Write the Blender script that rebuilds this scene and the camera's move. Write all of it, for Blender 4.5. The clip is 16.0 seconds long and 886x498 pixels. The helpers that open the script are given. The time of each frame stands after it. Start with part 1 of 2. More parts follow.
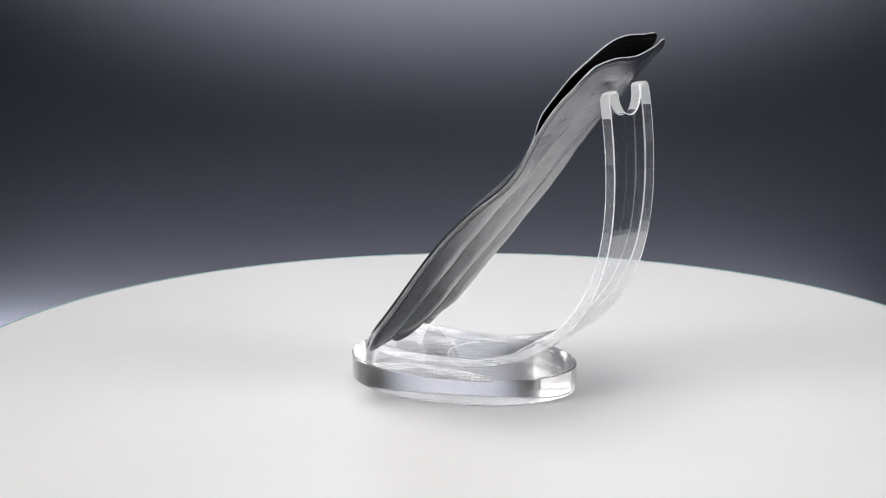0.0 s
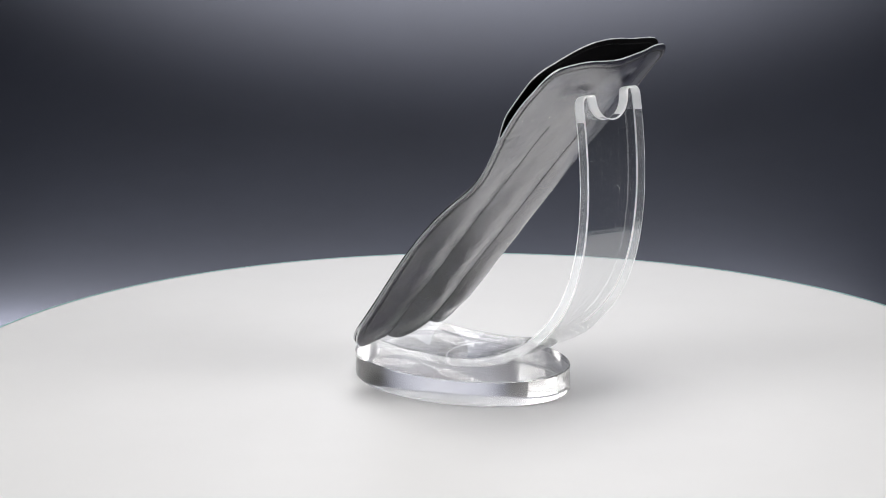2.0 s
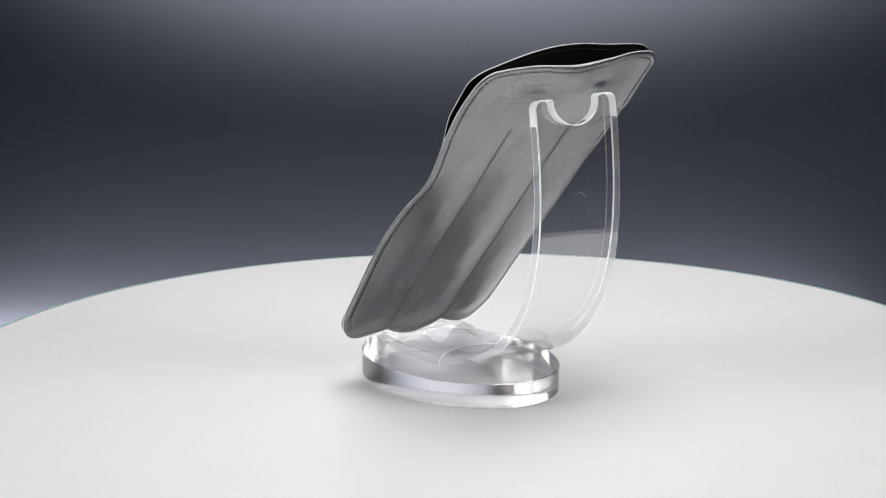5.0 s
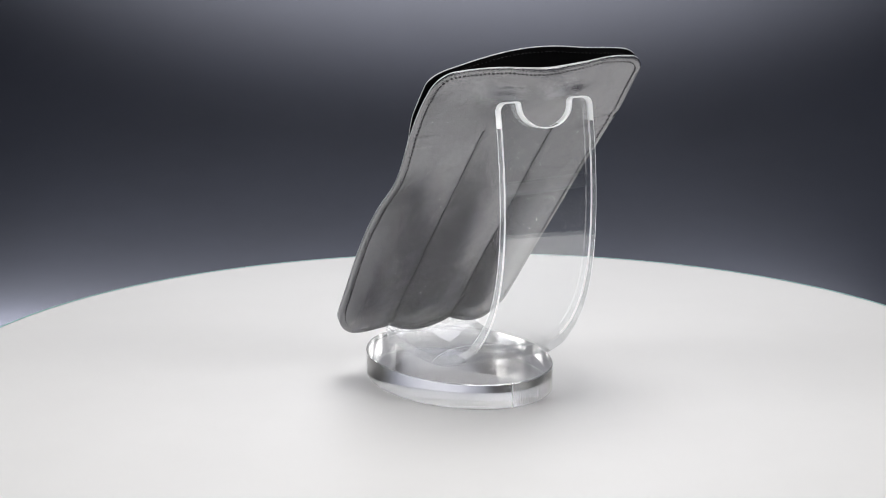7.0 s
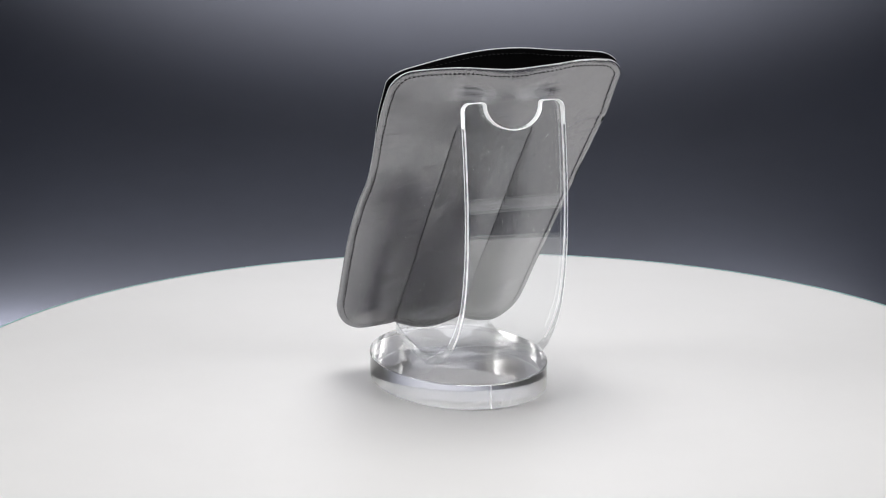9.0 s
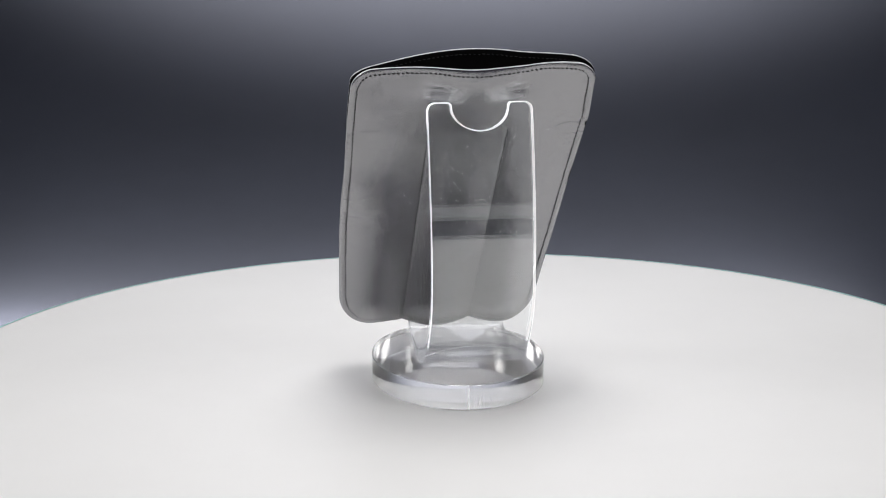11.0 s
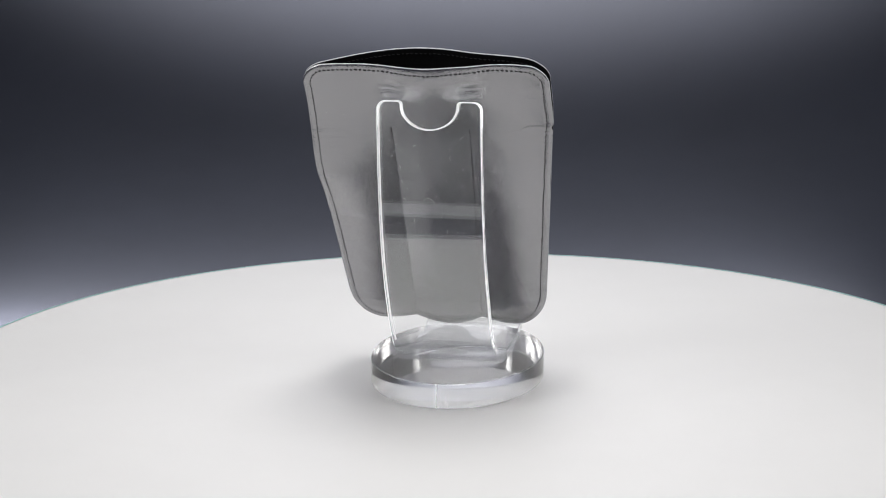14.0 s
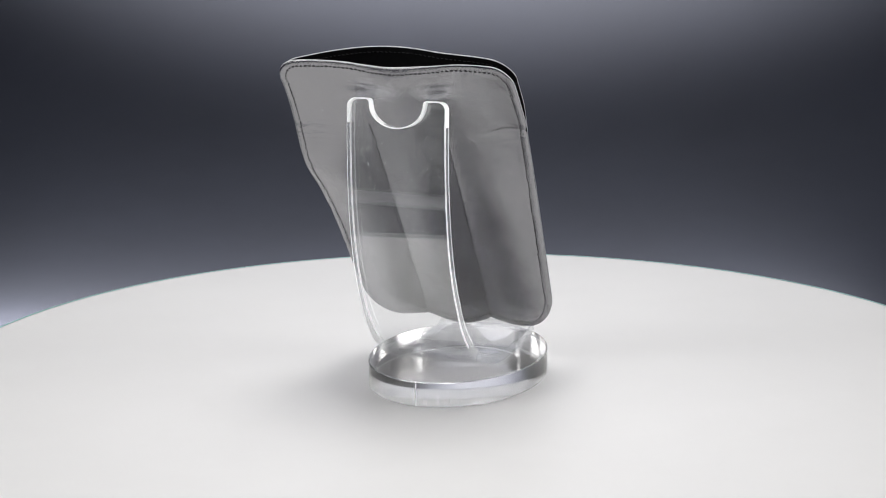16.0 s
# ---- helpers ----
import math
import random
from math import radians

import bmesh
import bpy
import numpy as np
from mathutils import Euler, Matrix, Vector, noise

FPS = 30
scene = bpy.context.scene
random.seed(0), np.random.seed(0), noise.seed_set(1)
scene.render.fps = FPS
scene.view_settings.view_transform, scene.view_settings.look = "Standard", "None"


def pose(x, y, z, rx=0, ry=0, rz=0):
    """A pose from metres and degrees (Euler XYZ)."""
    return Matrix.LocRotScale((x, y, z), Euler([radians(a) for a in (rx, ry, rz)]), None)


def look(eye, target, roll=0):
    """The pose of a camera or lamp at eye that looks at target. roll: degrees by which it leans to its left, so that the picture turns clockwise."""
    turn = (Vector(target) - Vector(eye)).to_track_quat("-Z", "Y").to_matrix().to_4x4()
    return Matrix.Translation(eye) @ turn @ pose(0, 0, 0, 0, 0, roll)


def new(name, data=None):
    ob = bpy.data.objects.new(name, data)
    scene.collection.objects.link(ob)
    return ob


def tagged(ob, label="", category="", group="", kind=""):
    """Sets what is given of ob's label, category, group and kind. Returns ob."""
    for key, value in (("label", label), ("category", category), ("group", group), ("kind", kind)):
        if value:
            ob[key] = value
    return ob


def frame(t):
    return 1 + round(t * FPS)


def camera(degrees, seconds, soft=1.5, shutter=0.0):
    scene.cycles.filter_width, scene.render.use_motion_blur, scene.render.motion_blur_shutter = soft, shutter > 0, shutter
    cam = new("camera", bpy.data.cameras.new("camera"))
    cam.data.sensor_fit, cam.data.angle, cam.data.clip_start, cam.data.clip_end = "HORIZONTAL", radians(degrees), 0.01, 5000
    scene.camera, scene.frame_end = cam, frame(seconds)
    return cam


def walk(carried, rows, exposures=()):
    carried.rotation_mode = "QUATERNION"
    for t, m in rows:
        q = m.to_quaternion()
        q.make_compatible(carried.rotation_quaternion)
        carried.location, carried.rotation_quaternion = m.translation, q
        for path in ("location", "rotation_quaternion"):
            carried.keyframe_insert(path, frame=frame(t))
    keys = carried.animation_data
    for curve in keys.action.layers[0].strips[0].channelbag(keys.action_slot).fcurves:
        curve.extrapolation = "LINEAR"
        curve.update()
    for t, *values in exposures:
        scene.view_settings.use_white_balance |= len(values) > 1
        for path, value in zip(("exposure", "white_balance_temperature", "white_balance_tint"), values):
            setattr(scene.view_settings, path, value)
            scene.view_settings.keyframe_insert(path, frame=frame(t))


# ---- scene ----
EYE = (0.0, -0.88178, 0.25550)
YAW, PITCH, ROLL = radians(-0.6845), radians(12.987), -0.2255
WAY = Vector((math.sin(YAW) * math.cos(PITCH), math.cos(YAW) * math.cos(PITCH), -math.sin(PITCH)))
cam = camera(21.7615, 16.0, soft=0.95)
STAND = look(EYE, Vector(EYE) + WAY, ROLL)
walk(cam, [(0.0, STAND), (16.0, STAND)])

# ---- light ----
world = bpy.data.worlds.new("studio")
scene.world = world
world.use_nodes = True
world.node_tree.nodes["Background"].inputs["Color"].default_value = (0.55, 0.6, 0.72, 1)
world.node_tree.nodes["Background"].inputs["Strength"].default_value = 0.06
scene.view_settings.exposure = 0.0


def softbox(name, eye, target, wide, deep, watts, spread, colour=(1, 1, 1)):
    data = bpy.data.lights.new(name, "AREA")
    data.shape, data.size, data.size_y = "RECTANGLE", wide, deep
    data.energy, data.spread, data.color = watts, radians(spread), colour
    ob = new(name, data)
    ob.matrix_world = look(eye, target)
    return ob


softbox("softbox_overhead", (0.02, -0.02, 1.05), (0, -0.02, 0), 0.85, 0.7, 1.80, 72, (1, 0.985, 0.98))
softbox("softbox_right", (0.98, -0.42, 0.50), (0, 0.02, 0.10), 1.20, 0.55, 1.35, 50, (1, 0.985, 0.98))
softbox("softbox_left", (-0.98, -0.42, 0.50), (0, 0.02, 0.10), 1.20, 0.55, 1.70, 50, (1, 0.985, 0.98))
# unseen lamp added behind the plate rim for the backdrop's low glow
softbox("added_backdrop_strip", (-0.05, 0.235, -0.022), (-0.05, 0.29, -0.048), 0.50, 0.02, 2.2, 57, (1, 0.92, 0.78))


def spot(name, eye, target, watts, cone, radius):
    data = bpy.data.lights.new(name, "SPOT")
    data.color = (1, 0.95, 0.87)
    data.energy, data.spot_size, data.spot_blend, data.shadow_soft_size = watts, radians(cone), 1.0, radius
    ob = new(name, data)
    ob.matrix_world = look(eye, target)
    return ob


spot("backdrop_spot", (0.01, 0.05, 1.25), (0.0, 1.00, 0.34), 800.0, 45, 0.06)


# ---- materials ----
class Mat:
    def __init__(self, name):
        self.m = bpy.data.materials.new(name)
        self.m.use_nodes = True
        self.t = self.m.node_tree
        self.b = self.t.nodes["Principled BSDF"]

    def set(self, **values):
        for key, value in values.items():
            self.b.inputs[key.replace("_", " ")].default_value = value
        return self

    def node(self, kind, **values):
        n = self.t.nodes.new(kind)
        for key, value in values.items():
            n.inputs[key.replace("_", " ")].default_value = value
        return n

    def link(self, a, b):
        self.t.links.new(a, b)

    def coords(self):
        return self.t.nodes.new("ShaderNodeTexCoord").outputs["Object"]

    def noise(self, scale, detail=4.0, rough=0.6):
        n = self.node("ShaderNodeTexNoise", Scale=scale, Detail=detail, Roughness=rough)
        self.link(self.coords(), n.inputs["Vector"])
        return n.outputs["Fac"]

    def ramp(self, fac, lo, hi, a=0.3, b=0.7):
        n = self.node("ShaderNodeMapRange")
        for i, v in enumerate((a, b, lo, hi)):
            n.inputs[i + 1].default_value = v
        self.link(fac, n.inputs[0])
        return n.outputs[0]

    def mix(self, fac, a, b, a_pos=0.3, b_pos=0.7):
        n = self.t.nodes.new("ShaderNodeValToRGB")
        n.color_ramp.elements[0].position, n.color_ramp.elements[1].position = a_pos, b_pos
        n.color_ramp.elements[0].color, n.color_ramp.elements[1].color = (*a, 1), (*b, 1)
        self.link(fac, n.inputs["Fac"])
        return n.outputs["Color"]

    def bump(self, height, strength, distance, before=None):
        n = self.node("ShaderNodeBump", Strength=strength, Distance=distance)
        self.link(height, n.inputs["Height"])
        if before:
            self.link(before, n.inputs["Normal"])
        return n.outputs["Normal"]


def leather(name, a, b, rough):
    m = Mat(name).set(Specular_IOR_Level=0.5, Coat_Weight=1.0, Coat_Roughness=0.22, Coat_IOR=3.0)
    m.link(m.mix(m.noise(55), a, b), m.b.inputs["Base Color"])
    m.link(m.ramp(m.noise(90), rough - 0.06, rough + 0.08), m.b.inputs["Roughness"])
    cells = m.node("ShaderNodeTexVoronoi", Scale=1500.0)
    cells.feature = "DISTANCE_TO_EDGE"
    m.link(m.coords(), cells.inputs["Vector"])
    n = m.bump(cells.outputs["Distance"], 0.28, 0.0005)
    n = m.bump(m.noise(260, 5), 0.24, 0.0010, n)
    n = m.bump(m.noise(45, 3), 0.08, 0.003, n)
    m.link(n, m.b.inputs["Normal"])
    m.link(n, m.b.inputs["Coat Normal"])
    return m.m


def plain(name, colour, rough, wobble=0.06, scale=40.0, **more):
    m = Mat(name).set(**more)
    lo = tuple(c * (1 - wobble) for c in colour)
    hi = tuple(min(1, c * (1 + wobble)) for c in colour)
    m.link(m.mix(m.noise(scale), lo, hi), m.b.inputs["Base Color"])
    m.link(m.ramp(m.noise(scale * 2.3), rough - 0.04, rough + 0.04), m.b.inputs["Roughness"])
    return m


def clear(name, rough_lo, rough_hi, scale, tint=(0.97, 0.985, 0.985), straight=0.0):
    """Solid acrylic; straight is the share of light that passes it unbent."""
    m = Mat(name).set(Base_Color=(*tint, 1), Transmission_Weight=1.0, IOR=1.49)
    m.link(m.ramp(m.noise(scale), rough_lo, rough_hi, 0.45, 0.75), m.b.inputs["Roughness"])
    if straight:
        mix = m.node("ShaderNodeMixShader", Fac=straight)
        m.link(m.b.outputs[0], mix.inputs[1])
        m.link(m.node("ShaderNodeBsdfTransparent", Color=(*tint, 1)).outputs[0], mix.inputs[2])
        m.link(mix.outputs[0], m.t.nodes["Material Output"].inputs["Surface"])
    return m.m


def sheet(name, least, rough_lo, rough_hi, haze_lo, haze_hi):
    """Thin clear acrylic: straight through, a gloss that grows at grazing angles, and a pale haze for faint wear and
    for painted-in brightness.
    """
    m = Mat(name)
    m.t.nodes.remove(m.b)
    power = m.node("ShaderNodeMath")
    power.operation = "POWER"
    power.inputs[1].default_value = 5.0
    m.link(m.node("ShaderNodeLayerWeight", Blend=0.5).outputs["Facing"], power.inputs[0])
    see = m.node("ShaderNodeBsdfTransparent", Color=(0.985, 0.99, 0.992, 1))
    shine = m.node("ShaderNodeBsdfGlossy", Color=(1, 1, 1, 1))
    m.link(m.ramp(m.noise(220), rough_lo, rough_hi, 0.5, 0.8), shine.inputs["Roughness"])
    mix = m.node("ShaderNodeMixShader")
    m.link(m.ramp(power.outputs[0], least, 0.9, 0.0, 1.0), mix.inputs[0])
    m.link(see.outputs[0], mix.inputs[1])
    m.link(shine.outputs[0], mix.inputs[2])
    hazed = m.node("ShaderNodeMixShader")
    m.link(m.ramp(m.noise(60, 6), haze_lo, haze_hi), hazed.inputs[0])
    m.link(mix.outputs[0], hazed.inputs[1])
    m.link(m.node("ShaderNodeBsdfDiffuse", Color=(0.80, 0.84, 0.88, 1)).outputs[0], hazed.inputs[2])
    m.link(hazed.outputs[0], m.t.nodes["Material Output"].inputs["Surface"])
    return m.m


LEATHER = leather("black_leather", (0.020, 0.019, 0.034), (0.033, 0.031, 0.054), 0.34)
LEATHER_FRONT = leather("black_leather_front", (0.018, 0.018, 0.02), (0.028, 0.027, 0.03), 0.55)
LINING = plain("dark_lining", (0.004, 0.004, 0.005), 0.8, 0.3, 300, Specular_IOR_Level=0.15).m
EDGE = plain("leather_edge", (0.46, 0.47, 0.49), 0.5, 0.3, 400).m
THREAD = plain("black_thread", (0.012, 0.012, 0.014), 0.6, 0.3, 900).m
THREAD_GREY = plain("grey_thread", (0.014, 0.014, 0.016), 0.6, 0.3, 900).m
def frosted_lit(name):
    """Sawn acrylic: light comes back from it and through it, finely scattered. Both are summed in full, so edge-lit
    brightness is painted in.
    """
    m = Mat(name)
    m.t.nodes.remove(m.b)
    tone = m.mix(m.noise(500), (0.90, 0.92, 0.93), (0.98, 0.98, 0.98))
    back, through_it = m.node("ShaderNodeBsdfDiffuse"), m.node("ShaderNodeBsdfTranslucent")
    m.link(tone, back.inputs["Color"])
    m.link(tone, through_it.inputs["Color"])
    half = m.node("ShaderNodeAddShader")
    m.link(back.outputs[0], half.inputs[0])
    m.link(through_it.outputs[0], half.inputs[1])
    shine = m.node("ShaderNodeBsdfGlossy", Color=(1, 1, 1, 1), Roughness=0.35)
    mix = m.node("ShaderNodeMixShader", Fac=0.18)
    m.link(half.outputs[0], mix.inputs[1])
    m.link(shine.outputs[0], mix.inputs[2])
    m.link(mix.outputs[0], m.t.nodes["Material Output"].inputs["Surface"])
    return m.m


ACRYLIC = clear("clear_acrylic", 0.0, 0.02, 60, (0.985, 0.983, 0.98), 0.40)


ACRYLIC_SHEET = sheet("clear_acrylic_sheet", 0.12, 0.002, 0.006, 0.0, 0.015)
# strong pale haze paints in the light that cut edges gather
ACRYLIC_CUT_HAZED = sheet("polished_acrylic_edge_hazed", 0.30, 0.03, 0.08, 0.16, 0.28)
ACRYLIC_UNDER = clear("clear_acrylic_underside", 0.02, 0.08, 60, (0.985, 0.983, 0.98), 0.14)
ACRYLIC_WALL = clear("polished_acrylic_wall", 0.0, 0.03, 140, (0.985, 0.985, 0.98))
# over-bright white, standing in for light piped to the edges
ACRYLIC_SAWN_LIT = frosted_lit("sawn_acrylic_edge_lit_white")
WHITE = plain("white_plate", (0.80, 0.80, 0.80), 0.42, 0.015, 14).m
PAPER = plain("blue_grey_backdrop", (0.0213, 0.0256, 0.0420), 0.62, 0.08, 5).m
DUST = plain("pale_dust", (0.62, 0.63, 0.62), 0.7, 0.1, 500).m
TABLETOP = plain("pale_tabletop", (0.76, 0.78, 0.80), 0.5, 0.06, 6).m
ROOM = plain("dark_room_paint", (0.10, 0.10, 0.105), 0.8, 0.08, 3).m
TRIM = plain("pale_green_trim", (0.36, 0.62, 0.60), 0.3, 0.05, 60).m
HOUSING = plain("grey_plastic", (0.12, 0.12, 0.12), 0.5, 0.05, 50).m


# ---- mesh helpers ----
def part(name, bm, material, parent=None, label="", smooth=True):
    me = bpy.data.meshes.new(name)
    bm.to_mesh(me)
    bm.free()
    for m in material if isinstance(material, (list, tuple)) else [material]:
        me.materials.append(m)
    if smooth:
        me.polygons.foreach_set("use_smooth", [True] * len(me.polygons))
    ob = new(name, me)
    ob.parent = parent
    if label:
        ob["label"] = label
    return ob


def lathe(rings, steps, centre=(0, 0), squash=1.0):
    """A closed turned body: rings of (radius along x, height); squash is the ratio of depth to width."""
    bm = bmesh.new()
    loops = []
    for r, z in rings:
        loops.append([bm.verts.new((centre[0] + r * math.cos(2 * math.pi * k / steps),
                                    centre[1] + r * squash * math.sin(2 * math.pi * k / steps), z)) for k in range(steps)])
    for a, b in zip(loops, loops[1:]):
        for k in range(steps):
            bm.faces.new((a[k], a[(k + 1) % steps], b[(k + 1) % steps], b[k]))
    bm.faces.new(list(reversed(loops[0])))
    bm.faces.new(loops[-1])
    return bm


def crisp(ob, angle=35):
    """Smooth shading with hard edges kept hard."""
    me = ob.data
    bm = bmesh.new()
    bm.from_mesh(me)
    for e in bm.edges:
        if len(e.link_faces) == 2 and e.calc_face_angle() > radians(angle):
            e.smooth = False
    bm.to_mesh(me)
    bm.free()
    return ob


def smoothstep(a, b, x):
    k = min(1.0, max(0.0, (x - a) / (b - a)))
    return k * k * (3 - 2 * k)


def bell(x, width):
    return math.exp(-(x / width) ** 2)


# ---- setting: table, sweep, room ----
TABLE = -0.060


def backdrop():
    bm = bmesh.new()
    # paper reaches forward under the plate, its dark colour standing in for shade there
    line = [(-0.46 + 0.04 * k, TABLE) for k in range(19)]
    r = 0.75
    for k in range(1, 25):
        a = k / 24 * math.pi / 2
        line.append((0.30 + r * math.sin(a), TABLE + r * (1 - math.cos(a))))
    line.append((1.05, 2.2))
    rows = []
    for y, z in line:
        rows.append([bm.verts.new((x, y, z)) for x in (-1.7, -0.8, 0, 0.8, 1.7)])
    for a, b in zip(rows, rows[1:]):
        for k in range(4):
            bm.faces.new((a[k], a[k + 1], b[k + 1], b[k]))
    bmesh.ops.recalc_face_normals(bm, faces=bm.faces[:])
    bmesh.ops.solidify(bm, geom=bm.faces[:], thickness=0.0015)
    ob = crisp(part("backdrop", bm, PAPER), 40)
    return tagged(ob, "dark blue-grey seamless paper sweep behind the turntable", "backdrop", kind="structure")


backdrop()


def slab(name, lo, hi, material, label, category):
    bm = bmesh.new()
    bmesh.ops.create_cube(bm, size=1)
    for v in bm.verts:
        v.co = Vector([lo[i] + (v.co[i] + 0.5) * (hi[i] - lo[i]) for i in range(3)])
    return tagged(part(name, bm, material, smooth=False), label, category, kind="structure")


slab("floor", (-2.5, -2.5, -0.90), (2.5, 2.0, -0.80), ROOM, "dark studio floor", "floor")
slab("ceiling", (-2.5, -2.5, 2.4), (2.5, 2.0, 2.5), ROOM, "dark studio ceiling", "ceiling")
slab("wall_north", (-2.5, 1.9, -0.8), (2.5, 2.0, 2.4), ROOM, "dark studio wall", "wall")
slab("wall_south", (-2.5, -2.5, -0.8), (2.5, -2.4, 2.4), ROOM, "dark studio wall", "wall")
slab("wall_west", (-2.5, -2.4, -0.8), (-2.4, 1.9, 2.4), ROOM, "dark studio wall", "wall")
slab("wall_east", (2.4, -2.4, -0.8), (2.5, 1.9, 2.4), ROOM, "dark studio wall", "wall")
slab("table", (-1.75, -0.62, -0.80), (1.75, 1.06, TABLE - 0.005), TABLETOP, "pale grey studio table under the paper sweep", "table")


# ---- turntable ----
RIM = 0.2173


def turntable():
    root = new("turntable")
    rings = [(RIM - 0.003, -0.014), (RIM - 0.0008, -0.0132), (RIM, -0.011), (RIM, -0.0014), (RIM - 0.0003, -0.0006),
             (RIM - 0.0010, -0.0001), (RIM - 0.002, 0.0)]
    crisp(part("plate", lathe(rings, 256), WHITE, root), 50)
    ring = bmesh.new()
    loops = []
    for r, z in ((RIM - 0.0012, 0.00005), (RIM - 0.0002, 0.0001), (RIM + 0.0004, -0.0006), (RIM + 0.0004, -0.0042), (RIM + 0.0001, -0.0046)):
        loops.append([ring.verts.new((r * math.cos(2 * math.pi * k / 256), r * math.sin(2 * math.pi * k / 256), z)) for k in range(256)])
    for a, b in zip(loops, loops[1:]):
        for k in range(256):
            ring.faces.new((a[k], b[k], b[(k + 1) % 256], a[(k + 1) % 256]))
    part("edge_trim", ring, TRIM, root, "thin pale blue-green edge trim")
    return tagged(root, "round white turntable plate, slowly turning", "turntable")


def pedestal():
    root = new("pedestal")
    root.matrix_world = pose(0, 0, TABLE)
    rings = [(0.118, 0.0), (0.120, 0.002), (0.120, 0.040), (0.117, 0.0455), (0.02, 0.046)]
    crisp(part("housing", lathe(rings, 96), HOUSING, root))
    return tagged(root, "low grey drive housing under the white plate", "pedestal")


TURNTABLE = turntable()
pedestal()

# ---- acrylic display stand ----
BASE = (-0.0005, -0.0049)
HALF_LONG, HALF_WIDE, THICK = 0.0466, 0.0339, 0.010
STRAP_HALF, STRAP = 0.0191, 0.0039
BEZIER = ((0.0, 0.0141), (0.037, 0.0141), (0.0670, 0.0315), (0.0670, 0.088))


def strap_y(z):
    """Middle of the strap across its width: it leans a little to one side as it rises."""
    k = min(1.0, max(0.0, (z - 0.045) / 0.072))
    return -0.0022 - 0.0019 * k - 0.0008 * max(0.0, 1 - z / 0.045)


def strap_line():
    """The strap's inner face from the front lip to the top, as (x, z)."""
    line = []
    for k in range(12):
        x = -0.0315 + k / 12 * 0.0195
        line.append((x, 0.0141 + 0.0022 * (1 - k / 12) ** 2))
    a, b, c, d = BEZIER
    for k in range(61):
        t = k / 60
        line.append(tuple((1 - t) ** 3 * a[i] + 3 * (1 - t) ** 2 * t * b[i] + 3 * (1 - t) * t * t * c[i] + t ** 3 * d[i] for i in (0, 1)))
    x, z = d
    for k in range(1, 25):
        t = k / 24
        line.append((x - 0.0026 * t * t, z + (0.1212 - z) * t))
    return line


STRAP_LINE = strap_line()
STRAP_RUN = [0.0]
for p, q in zip(STRAP_LINE, STRAP_LINE[1:]):
    STRAP_RUN.append(STRAP_RUN[-1] + math.dist(p, q))


def strap_at(s):
    """Place and outward normal of the strap's inner face at s metres from the front lip."""
    line, length = STRAP_LINE, STRAP_RUN
    s = min(max(s, 0), length[-1])
    k = min(int(np.searchsorted(length, s + 1e-12, side="right")) - 1, len(line) - 2)
    f = (s - length[k]) / (length[k + 1] - length[k])
    p, q = line[k], line[k + 1]
    x, z = p[0] + f * (q[0] - p[0]), p[1] + f * (q[1] - p[1])
    k0, k1 = max(0, k - 1), min(len(line) - 1, k + 2)
    dx, dz = line[k1][0] - line[k0][0], line[k1][1] - line[k0][1]
    n = math.hypot(dx, dz)
    return x, z, dz / n, -dx / n


def scratches():
    """Hair scratches and dust on the strap's outer face."""
    bm = bmesh.new()
    total = STRAP_RUN[-1]

    def spot_at(s, y, lift):
        x, z, nx, nz = strap_at(s)
        d = STRAP + lift
        return Vector((x + nx * d - BASE[0], y + strap_y(z) - BASE[1], z + nz * d))

    for k in range(46):
        s = total - 0.013 - abs(random.gauss(0, 0.024))
        y = random.uniform(-0.017, 0.017)
        long = random.choice((0.0002, 0.0002, 0.0003, 0.0004, 0.0013)) if k > 0 else 0.0060
        turn, bend = random.uniform(0, math.pi), random.uniform(-2.2, 2.2)
        bend = 2.6 if k == 0 else bend
        wide = random.uniform(0.00004, 0.00007) if long > 0.001 else random.uniform(0.00008, 0.00017)
        low, high = [], []
        for i in range(6):
            a = turn + bend * i / 5
            low.append(bm.verts.new(spot_at(s - math.sin(a) * wide, y + math.cos(a) * wide, 0.00002)))
            high.append(bm.verts.new(spot_at(s + math.sin(a) * wide, y - math.cos(a) * wide, 0.00005)))
            s += math.cos(a) * long / 5
            y += math.sin(a) * long / 5
        for i in range(5):
            bm.faces.new((low[i], low[i + 1], high[i + 1], high[i]))
    return bm


def glue_line():
    """The curved edge of the bonded patch between strap and base."""
    bm = bmesh.new()
    rings = []
    for k in range(33):
        y = -0.0155 + 0.0365 * k / 32
        x = -0.0090 + 0.0115 * ((y - 0.008) / 0.0200) ** 2
        rings.append([bm.verts.new((x + dx - BASE[0], y, THICK + dz)) for dx, dz in ((-0.00025, 0.00003), (0, 0.00022), (0.00025, 0.00003))])
    for p, q in zip(rings, rings[1:]):
        for i in range(2):
            bm.faces.new((p[i], p[i + 1], q[i + 1], q[i]))
        bm.faces.new((p[2], p[0], q[0], q[2]))
    return bm


def base_wall(y, z, lift):
    """A point on the base's edge near its heel, y metres from the long axis."""
    k = math.sqrt(1 - (y / HALF_WIDE) ** 2)
    return Vector((HALF_LONG * k + lift, y, z))


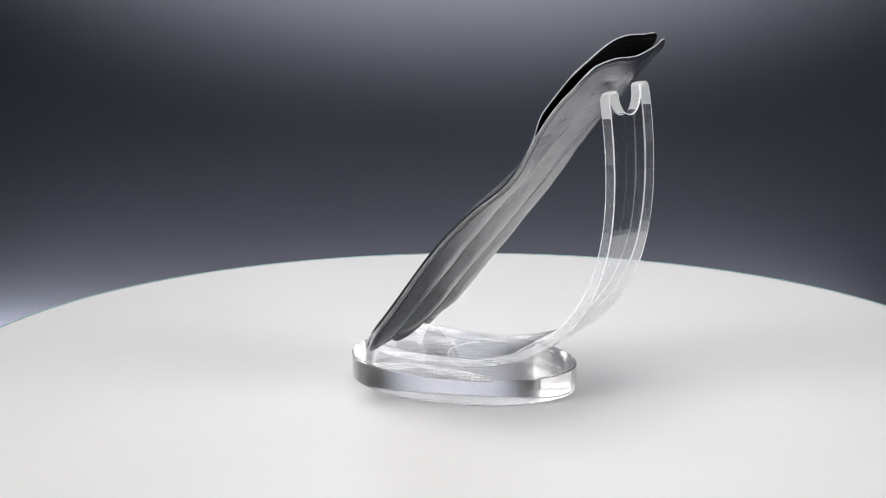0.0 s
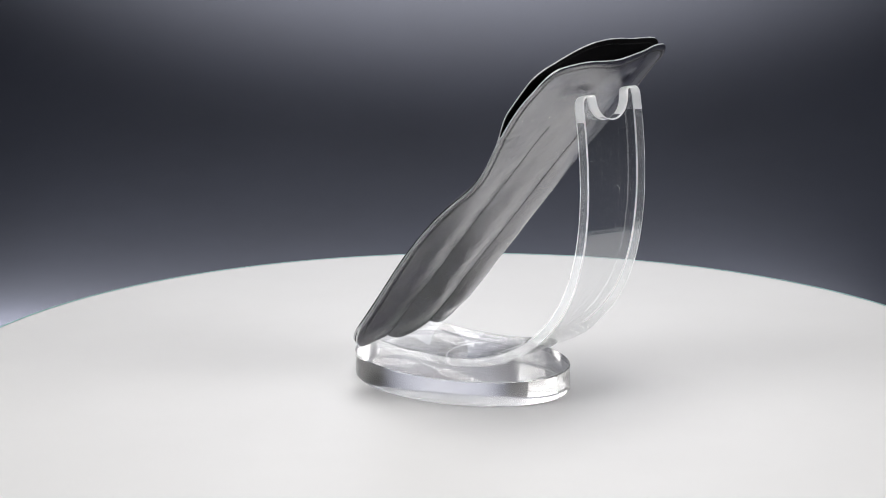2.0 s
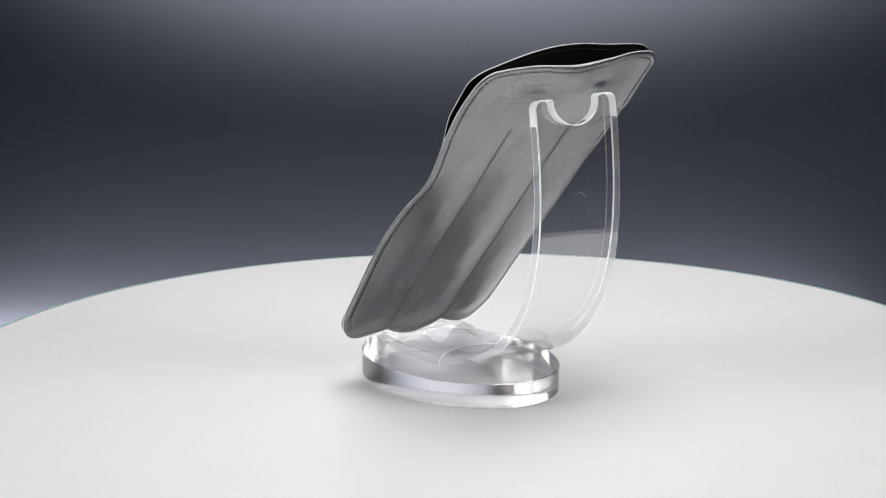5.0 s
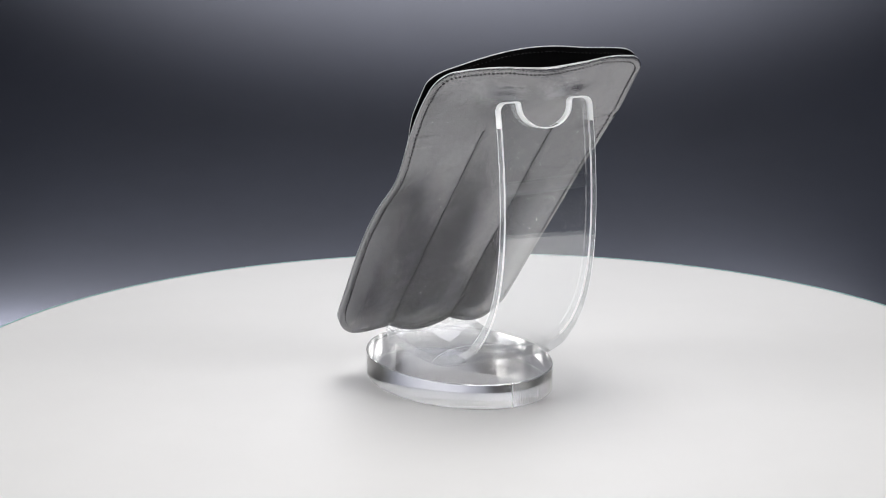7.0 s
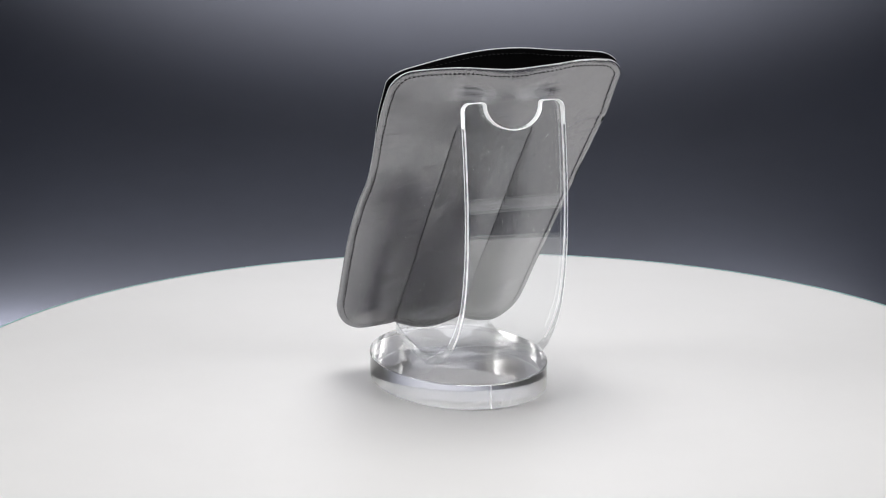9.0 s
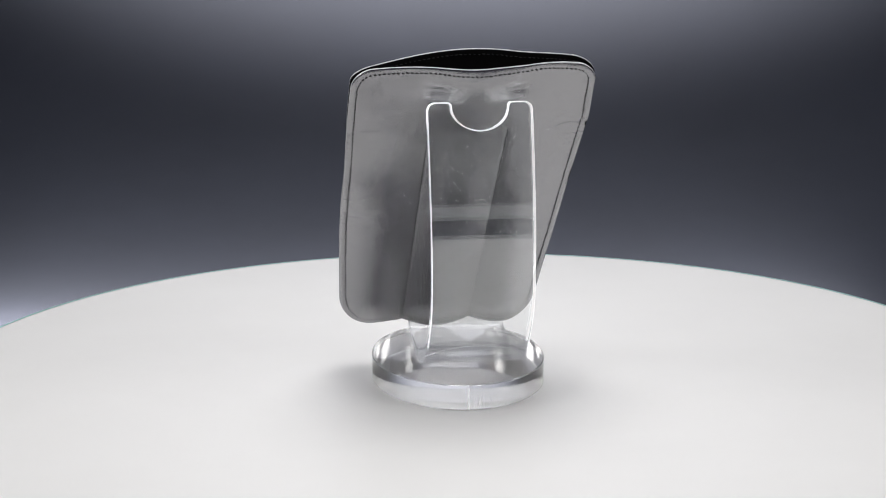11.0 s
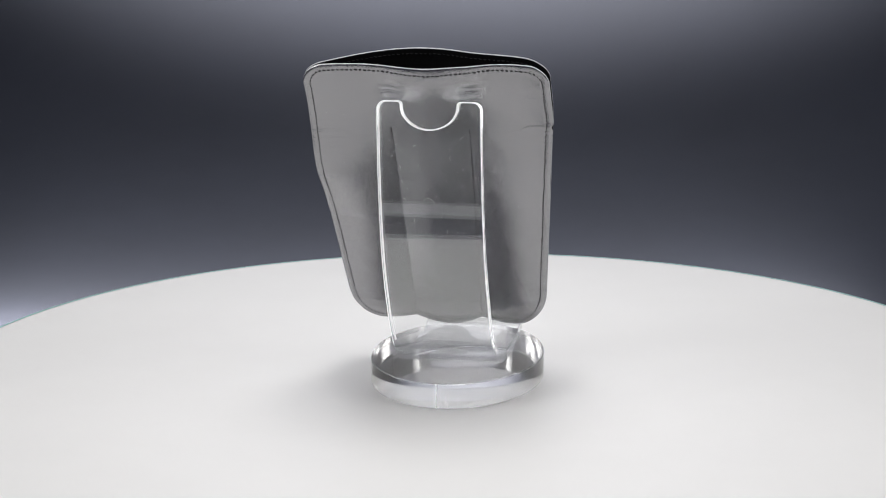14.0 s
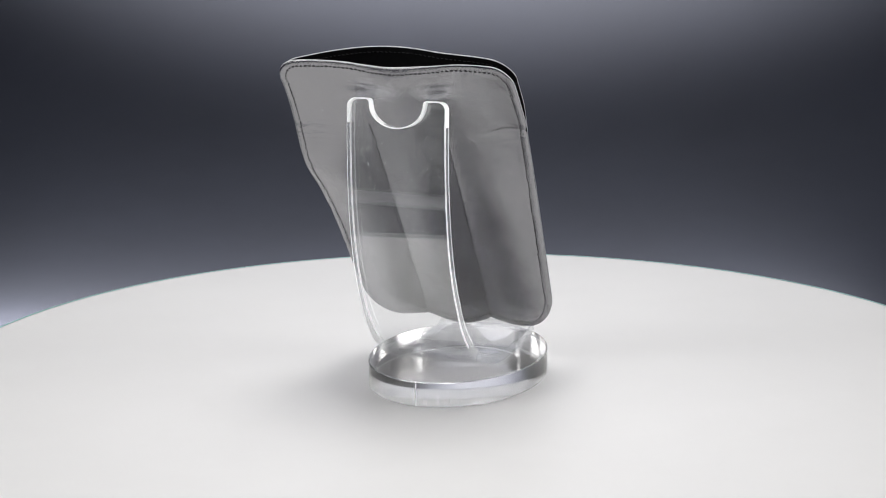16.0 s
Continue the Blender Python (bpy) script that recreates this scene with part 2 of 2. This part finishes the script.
def tool_marks():
    bm = bmesh.new()
    for k in range(16):
        y, z = random.uniform(0.001, 0.0125), random.uniform(0.0012, 0.0030)
        high, wide = random.uniform(0.0012, 0.0036), random.uniform(0.00004, 0.00008)
        lean = random.uniform(-0.0002, 0.0002)
        low = [bm.verts.new(base_wall(y + w, z, 0.00003)) for w in (-wide, wide)]
        top = [bm.verts.new(base_wall(y + w + lean, z + high, 0.00005)) for w in (wide * 0.4, -wide * 0.4)]
        bm.faces.new(low + top)
    return bm


def edge_seam():
    bm = bmesh.new()
    rings = []
    for k in range(9):
        z = 0.0006 + 0.0090 * k / 8
        y = -0.0008 + 0.00012 * math.sin(2.1 * k)
        rings.append([bm.verts.new(base_wall(y + w, z, h)) for w, h in ((-0.00012, 0.0), (0, 0.0001), (0.00012, 0.0))])
    for p, q in zip(rings, rings[1:]):
        for i in range(2):
            bm.faces.new((p[i], p[i + 1], q[i + 1], q[i]))
    return bm


def strap_mesh():
    total = STRAP_RUN[-1]
    at = strap_at

    # half outline of the top: rounded shoulder, tooth, U notch
    notch, deep, round_out, round_in = 0.0101, 0.0100, 0.0032, 0.0016
    columns = []
    for k in range(29):
        a = k / 28
        y = notch * math.sin(a * math.pi / 2)
        columns.append((y, total - deep + (deep - round_in) * (1 - math.cos(a * math.pi / 2))))
    for k in range(1, 7):
        a = k / 6 * math.pi / 2
        columns.append((notch + round_in * (1 - math.cos(a)), total - round_in + round_in * math.sin(a)))
    columns.append((0.0140, total))
    for k in range(0, 9):
        a = k / 8 * math.pi / 2
        columns.append((STRAP_HALF - round_out * (1 - math.sin(a)), total - round_out * (1 - math.cos(a))))
    columns = [(-y, s) for y, s in reversed(columns[1:])] + columns
    rows = 150
    bm = bmesh.new()
    sheets = []
    for side in (0, 1):
        sheet = []
        for y, top in columns:
            col = []
            for k in range(rows + 1):
                s = top * k / rows
                x, z, nx, nz = at(s)
                d = STRAP * side
                col.append(bm.verts.new((x + nx * d - BASE[0], y + strap_y(z) - BASE[1], z + nz * d)))
            sheet.append(col)
        sheets.append(sheet)
    inner, outer = sheets
    n = len(columns)
    for i in range(n - 1):
        for k in range(rows):
            bm.faces.new((inner[i][k], inner[i][k + 1], inner[i + 1][k + 1], inner[i + 1][k]))
            bm.faces.new((outer[i][k], outer[i + 1][k], outer[i + 1][k + 1], outer[i][k + 1]))
    rimfaces = []
    for i in range(n - 1):
        rimfaces.append(bm.faces.new((inner[i][0], inner[i + 1][0], outer[i + 1][0], outer[i][0])))
        rimfaces.append(bm.faces.new((inner[i][rows], outer[i][rows], outer[i + 1][rows], inner[i + 1][rows])))
    for k in range(rows):
        rimfaces.append(bm.faces.new((inner[0][k], outer[0][k], outer[0][k + 1], inner[0][k + 1])))
        rimfaces.append(bm.faces.new((inner[n - 1][k], inner[n - 1][k + 1], outer[n - 1][k + 1], outer[n - 1][k])))
    for f in rimfaces:
        f.material_index = 2 if f.calc_center_median().z > 0.1125 else 1
    bmesh.ops.recalc_face_normals(bm, faces=bm.faces[:])
    # chamfers take the over-bright white: edge highlights painted as thin lines
    sharp = [e for e in bm.edges if sorted(f.material_index > 0 for f in e.link_faces) == [False, True]]
    bmesh.ops.bevel(bm, geom=sharp, offset=0.0004, segments=1, affect="EDGES", material=2)
    for f in bm.faces:
        if f.material_index == 2 and f.calc_center_median().z < 0.026:
            f.material_index = 1
    return bm


def display_stand():
    root = new("display_stand")
    e = 0.00035
    rings = [(HALF_LONG - e, 0.0002), (HALF_LONG, 0.0002 + e), (HALF_LONG, THICK - e), (HALF_LONG - e, THICK)]
    base = part("base", lathe(rings, 160, (0, 0), HALF_WIDE / HALF_LONG), [ACRYLIC, ACRYLIC_WALL, ACRYLIC_CUT_HAZED, ACRYLIC_UNDER], root, "thick clear oval acrylic base")
    for f in base.data.polygons:
        if abs(f.normal.z) < 0.5:
            f.material_index = 1
        elif abs(f.normal.z) < 0.95:
            f.material_index = 2
        elif f.normal.z < 0:
            f.material_index = 3
    crisp(base, 25)
    strap = crisp(part("strap", strap_mesh(), [ACRYLIC_SHEET, ACRYLIC_CUT_HAZED, ACRYLIC_SAWN_LIT], root, "bent clear acrylic strap with a notched top"))
    tagged(part("scratches", scratches(), DUST, root, "fine pale scratches and dust"), kind="stuff")
    tagged(part("tool_marks", tool_marks(), DUST, root, "fine upright tool marks on the oval edge"), kind="stuff")
    part("edge_seam", edge_seam(), ACRYLIC_SAWN_LIT, root, "thin upright seam on the oval edge")
    part("glue_line", glue_line(), ACRYLIC_SAWN_LIT, root, "thin pale curved glue line")
    return tagged(root, "clear acrylic display stand with oval base and bent strap", "display stand")


STAND_AT = pose(BASE[0], BASE[1], 0)
DISPLAY = display_stand()

# ---- leather pouch ----
ALONG, OUT = Vector((0.63, 0, 0.7766)), Vector((0.7766, 0, -0.63))
Y_MID = -0.0060
STITCH_TOP = 117.0


def left_edge(s):
    return -50.3 - 1.6 * math.sin(math.pi * min(max(s, 0), 140) / 140)


def right_edge(s):
    return 27.2 + 11.0 * min(max(s, -5), 116) / 116 + 0.3 * smoothstep(110, 120, s)


def divider(which, s):
    return (-25.3 + 4.4 * s / 117) if which == 0 else (1.6 + 6.6 * s / 117)


def corner(e, wide, high):
    """How far a rounded corner has drawn back at distance e from the side edge."""
    if e >= wide:
        return 0.0
    k = 1 - e / wide
    return high * (1 - math.sqrt(max(0.0, 1 - k * k)))


def bottom_line(u):
    y = left_edge(0) + u * (right_edge(0) - left_edge(0))
    a, b = divider(0, 0), divider(1, 0)
    if y < a:
        k = (y - left_edge(0)) / (a - left_edge(0))
        s = 1.5 - 2.6 * math.sin(math.pi * (0.25 + 0.75 * k))
    elif y < b:
        s = 1.5 - 5.0 * math.sin(math.pi * (y - a) / (b - a))
    else:
        k = (y - b) / (right_edge(0) - b)
        s = 1.5 - 5.2 * math.sin(math.pi * 0.72 * k)
    return s + corner(y - left_edge(0), 14, 17) + corner(right_edge(0) - y, 10, 15)


def top_line(u, front):
    y = left_edge(145) + u * (right_edge(145) - left_edge(145))
    m = (y + 6) / 44
    if front:
        s = 151.0 - 5.4 * m * m
        return s - corner(y - left_edge(145), 7, 5) - corner(right_edge(145) - y, 9, 7)
    s = 150.4 - 1.0 * bell(m, 0.28) - 1.2 * m ** 4 - 2.8 * smoothstep(15, 38, y)
    return s - corner(y - left_edge(145), 8, 9) - corner(right_edge(145) - y, 7, 8)


def lobes(s, y):
    """0 on the stitched lines and side seams, 1 on the crown of each finger."""
    marks = [left_edge(s), divider(0, s), divider(1, s), right_edge(s)]
    for a, b in zip(marks, marks[1:]):
        if a <= y <= b:
            return max(0.0, math.sin(math.pi * (y - a) / (b - a)))
    return 0.0


def edge_depth(s, y):
    """The winding of the whole pouch, shared by both panels."""
    left = smoothstep(-18, -50, y) if y < -18 else 0.0
    right = smoothstep(8, 36, y) if y > 8 else 0.0
    d = -28.6
    d += left * (4.2 * bell(s - 98, 17) - 1.2 * bell(s - 52, 22) - 0.2 * smoothstep(120, 146, s))
    d += right * (-4.5 + 0.5 * smoothstep(90, 125, s))
    return d


def back_depth(s, y):
    d = edge_depth(s, y)
    fingers = smoothstep(124, 72, s) * smoothstep(-2, 14, s)
    d += 2.3 * fingers * lobes(s, y) ** 1.4
    for which in (0, 1):
        d -= 0.18 * bell(y - divider(which, s), 0.75) * smoothstep(STITCH_TOP + 2, STITCH_TOP - 2, s)
    d += 2.4 * bell(s - 134, 15) * bell(y + 4.5, 24)
    # pressed by the two teeth of the strap
    for c in (-19.0, 10.0):
        d -= 1.0 * bell(s - 139, 2.2) * bell(y - c, 5.5)
    d += 1.0 * bell(s - 143, 7) * math.cos((y + 6) / 44 * 2 * math.pi) * 0.8
    # fold across the side at the top of the seam
    d -= 0.45 * bell(s - 114 - 0.05 * (y - 30), 1.6) * smoothstep(14, 34, y)
    d -= 0.3 * bell(s - 117, 1.8) * smoothstep(-30, -46, y)
    side = smoothstep(-24, -44, y) + smoothstep(14, 32, y)
    d += 0.10 * side * bell(s - 113, 8) * math.sin(2.3 * s + 1.3 * noise.noise((s * 0.2, y * 0.15, 3.0)) * 4)
    d += 0.3 * (noise.noise((s * 0.06, y * 0.07, 1.7)) + 0.5 * noise.noise((s * 0.15, y * 0.17, 8.1)))
    return d


def front_depth(s, y):
    m = min(1.0, abs(y + 6) / 44.5)
    d = edge_depth(s, y) - 1.5
    fingers = smoothstep(124, 92, s) * smoothstep(-2, 14, s)
    d -= 3.0 * fingers * lobes(s, y) ** 0.8
    mouth = smoothstep(110, 150, s)
    d -= 2.7 * smoothstep(113, 127, s) + 5.0 * mouth * max(0.0, math.cos(m * math.pi / 2)) ** 1.4
    return d


def place(s, y, d):
    p = ALONG * s + OUT * d + Vector((0, y, 0))
    return (p - Vector((POUCH_AT[0], POUCH_AT[1], POUCH_AT[2]))) * 1.0


POUCH_AT = (-25.2, -6.0, 14.6)
SKIN = 1.0


def cell(u, v, front):
    lo, hi = bottom_line(u), top_line(u, front)
    s = lo + v * (hi - lo)
    y = left_edge(s) + u * (right_edge(s) - left_edge(s))
    return s, y


def panel(front):
    depth = front_depth if front else back_depth
    sign = -1 if front else 1
    nu, nv = 240, 230
    us = [0.5 - 0.5 * math.cos(math.pi * (k / nu)) * (0.75 + 0.25 * abs(math.cos(math.pi * k / nu))) for k in range(nu + 1)]
    bm = bmesh.new()
    outer, inner = [], []
    for u in us:
        co, ci = [], []
        for k in range(nv + 1):
            s, y = cell(u, k / nv, front)
            d = depth(s, y)
            e = min(u, 1 - u) * 89
            e2 = (1 - k / nv) * 150
            if not front:
                near = min(y - left_edge(s), right_edge(s) - y, top_line(u, False) - s)
                d -= 0.10 * bell(near - 2.5, 0.55)
            roll = 0.45 * (bell(e, 0.7) + bell(e2, 0.7))
            co.append(bm.verts.new(place(s, y, d - sign * min(roll, 0.5)) * 0.001))
            ci.append(bm.verts.new(place(s, y, d - sign * SKIN) * 0.001))
        outer.append(co)
        inner.append(ci)
    for i in range(nu):
        for k in range(nv):
            f = bm.faces.new((outer[i][k], outer[i + 1][k], outer[i + 1][k + 1], outer[i][k + 1]))
            g = bm.faces.new((inner[i][k], inner[i][k + 1], inner[i + 1][k + 1], inner[i + 1][k]))
            g.material_index = 1
    rim = []
    for i in range(nu):
        rim.append(bm.faces.new((outer[i][0], inner[i][0], inner[i + 1][0], outer[i + 1][0])))
        rim.append(bm.faces.new((outer[i][nv], outer[i + 1][nv], inner[i + 1][nv], inner[i][nv])))
    for k in range(nv):
        rim.append(bm.faces.new((outer[0][k], outer[0][k + 1], inner[0][k + 1], inner[0][k])))
        rim.append(bm.faces.new((outer[nu][k], inner[nu][k], inner[nu][k + 1], outer[nu][k + 1])))
    for f in rim:
        f.material_index = 2
    bmesh.ops.recalc_face_normals(bm, faces=bm.faces[:])
    return bm


def stitches(path, depth, pitch=1.65, length=1.3, thick=0.40, lift=0.03):
    """Thread stitches along a path of (s, y) on a panel's face."""
    bm = bmesh.new()
    run, pts = 0.0, []
    for (s0, y0), (s1, y1) in zip(path, path[1:]):
        step = math.hypot(s1 - s0, y1 - y0)
        while run < step:
            f = run / step
            pts.append((s0 + f * (s1 - s0), y0 + f * (y1 - y0), (s1 - s0) / step, (y1 - y0) / step))
            run += pitch
        run -= step
    for s, y, ds, dy in pts:
        turn = random.uniform(-0.32, 0.32) + 0.22
        side, size = random.uniform(-0.12, 0.12), random.uniform(0.75, 1.12)
        s, y = s - dy * side, y + ds * side
        c, n = math.cos(turn), math.sin(turn)
        ds, dy = ds * c - dy * n, ds * n + dy * c
        rings = []
        for f in (-0.5, -0.28, 0, 0.28, 0.5):
            w = thick * size * (0.35 if abs(f) == 0.5 else 1.0)
            h = thick * (-0.25 if abs(f) == 0.5 else 0.42)
            ps, py = s + ds * f * length * size, y + dy * f * length * size
            d = depth(ps, py) + lift
            ring = []
            for a, b in ((-0.5, -0.3), (-0.4, h), (0.4, h), (0.5, -0.3)):
                ring.append(bm.verts.new(place(ps - dy * a * w, py + ds * a * w, d + b) * 0.001))
            rings.append(ring)
        for p, q in zip(rings, rings[1:]):
            for k in range(3):
                bm.faces.new((p[k], p[k + 1], q[k + 1], q[k]))
        bm.faces.new(rings[0])
        bm.faces.new(list(reversed(rings[-1])))
    return bm


def loose_threads():
    bm = bmesh.new()
    for s, y, d0 in ((119.5, left_edge(119) - 0.1, -30.2), (118.5, left_edge(118) + 0.1, -29.6), (139, right_edge(139), -33.0)):
        for k in range(4):
            tip = Vector((random.uniform(-1.4, 1.4), random.uniform(-1.6, 0.3) * (1 if y < 0 else -1), random.uniform(-1.2, 1.2)))
            rings = []
            for i in range(4):
                f = i / 3
                c = (s + tip.x * f * f, y + tip.y * f, d0 + tip.z * f)
                w = 0.09 * (1 - 0.7 * f)
                rings.append([bm.verts.new(place(c[0] + a, c[1] + b, c[2] + e) * 0.001) for a, b, e in ((w, 0, 0), (-w, w, 0), (0, -w, w))])
            for p, q in zip(rings, rings[1:]):
                for i in range(3):
                    bm.faces.new((p[i], p[(i + 1) % 3], q[(i + 1) % 3], q[i]))
    return bm


def dust():
    bm = bmesh.new()
    for k in range(34):
        s, y = random.uniform(8, 140), random.uniform(-46, 30)
        r = random.uniform(0.08, 0.2)
        c = place(s, y, back_depth(s, y) + 0.08) * 0.001
        bmesh.ops.create_icosphere(bm, subdivisions=1, radius=r * 0.001, matrix=Matrix.Translation(c) @ Matrix.Rotation(k, 4, "X") @ Matrix.Diagonal((1, 1.6, 0.7, 1)))
    return bm


def leather_pouch():
    root = new("leather_pouch")
    part("back_panel", panel(False), [LEATHER, LINING, EDGE], root, "grainy dark grey leather panel with three sewn fingers")
    part("front_panel", panel(True), [LEATHER_FRONT, LINING, EDGE], root, "black leather panel bowing out at the open mouth")
    inset = 2.5
    n = 240

    def shifted(path):
        out = []
        for k in range(1, len(path) - 1):
            ds, dy = path[k + 1][0] - path[k - 1][0], path[k + 1][1] - path[k - 1][1]
            q = math.hypot(ds, dy)
            if q > 1e-6:
                out.append((path[k][0] + dy / q * inset, path[k][1] - ds / q * inset))
        return out

    low = [(s, left_edge(s)) for s in [118 - k for k in range(100)]]
    for k in range(n + 1):
        u = 0.5 - 0.5 * math.cos(math.pi * k / n)
        low.append(cell(u, 0.0, False))
    low += [(s, right_edge(s)) for s in [18 + k for k in range(100)]]
    high = [(s, right_edge(s)) for s in [117.5 + k * 0.5 for k in range(40)]]
    for k in range(n + 1):
        u = 0.5 + 0.5 * math.cos(math.pi * k / n)
        high.append(cell(u, 1.0, False))
    high += [(s, left_edge(s)) for s in [137 - k * 0.5 for k in range(39)]]
    part("edge_seam", stitches(shifted(low), back_depth), THREAD, root, "row of black thread stitches along sides and bottom")
    part("mouth_seam", stitches(shifted(high), back_depth), THREAD, root, "row of black thread stitches round the mouth")
    far = []
    for k in range(n + 1):
        s, y = cell(0.06 + 0.88 * k / n, 1.0, True)
        far.append((s - inset, y))
    part("mouth_seam", stitches(far, lambda a, b: front_depth(a, b) + SKIN), THREAD_GREY, root, "row of grey thread stitches inside the mouth")
    tagged(part("loose_threads", loose_threads(), THREAD_GREY, root, "short frayed thread ends at the side seam"), kind="stuff")
    tagged(part("dust", dust(), DUST, root, "scattered pale dust specks"), kind="stuff")
    for which in (0, 1):
        path = [(s, divider(which, s)) for s in [3 + k / n * (STITCH_TOP - 3) for k in range(n + 1)]]
        part("divider_seam", stitches(path, back_depth, lift=0.10), THREAD, root, "row of black thread stitches between two fingers")
    return tagged(root, "empty dark grey leather three-finger pouch leaning on a clear stand", "pouch")


POUCH = leather_pouch()


# ---- what moves ----
def motions():
    times = [k * 0.5 for k in range(33)]
    turn = [(t, pose(0, 0, 0, 0, 0, -26.663 - 5.16217 * t)) for t in times]
    walk(TURNTABLE, turn)
    walk(DISPLAY, [(t, m @ STAND_AT) for t, m in turn])
    at = Matrix.Translation([c * 0.001 for c in POUCH_AT])
    walk(POUCH, [(t, m @ at) for t, m in turn])


motions()
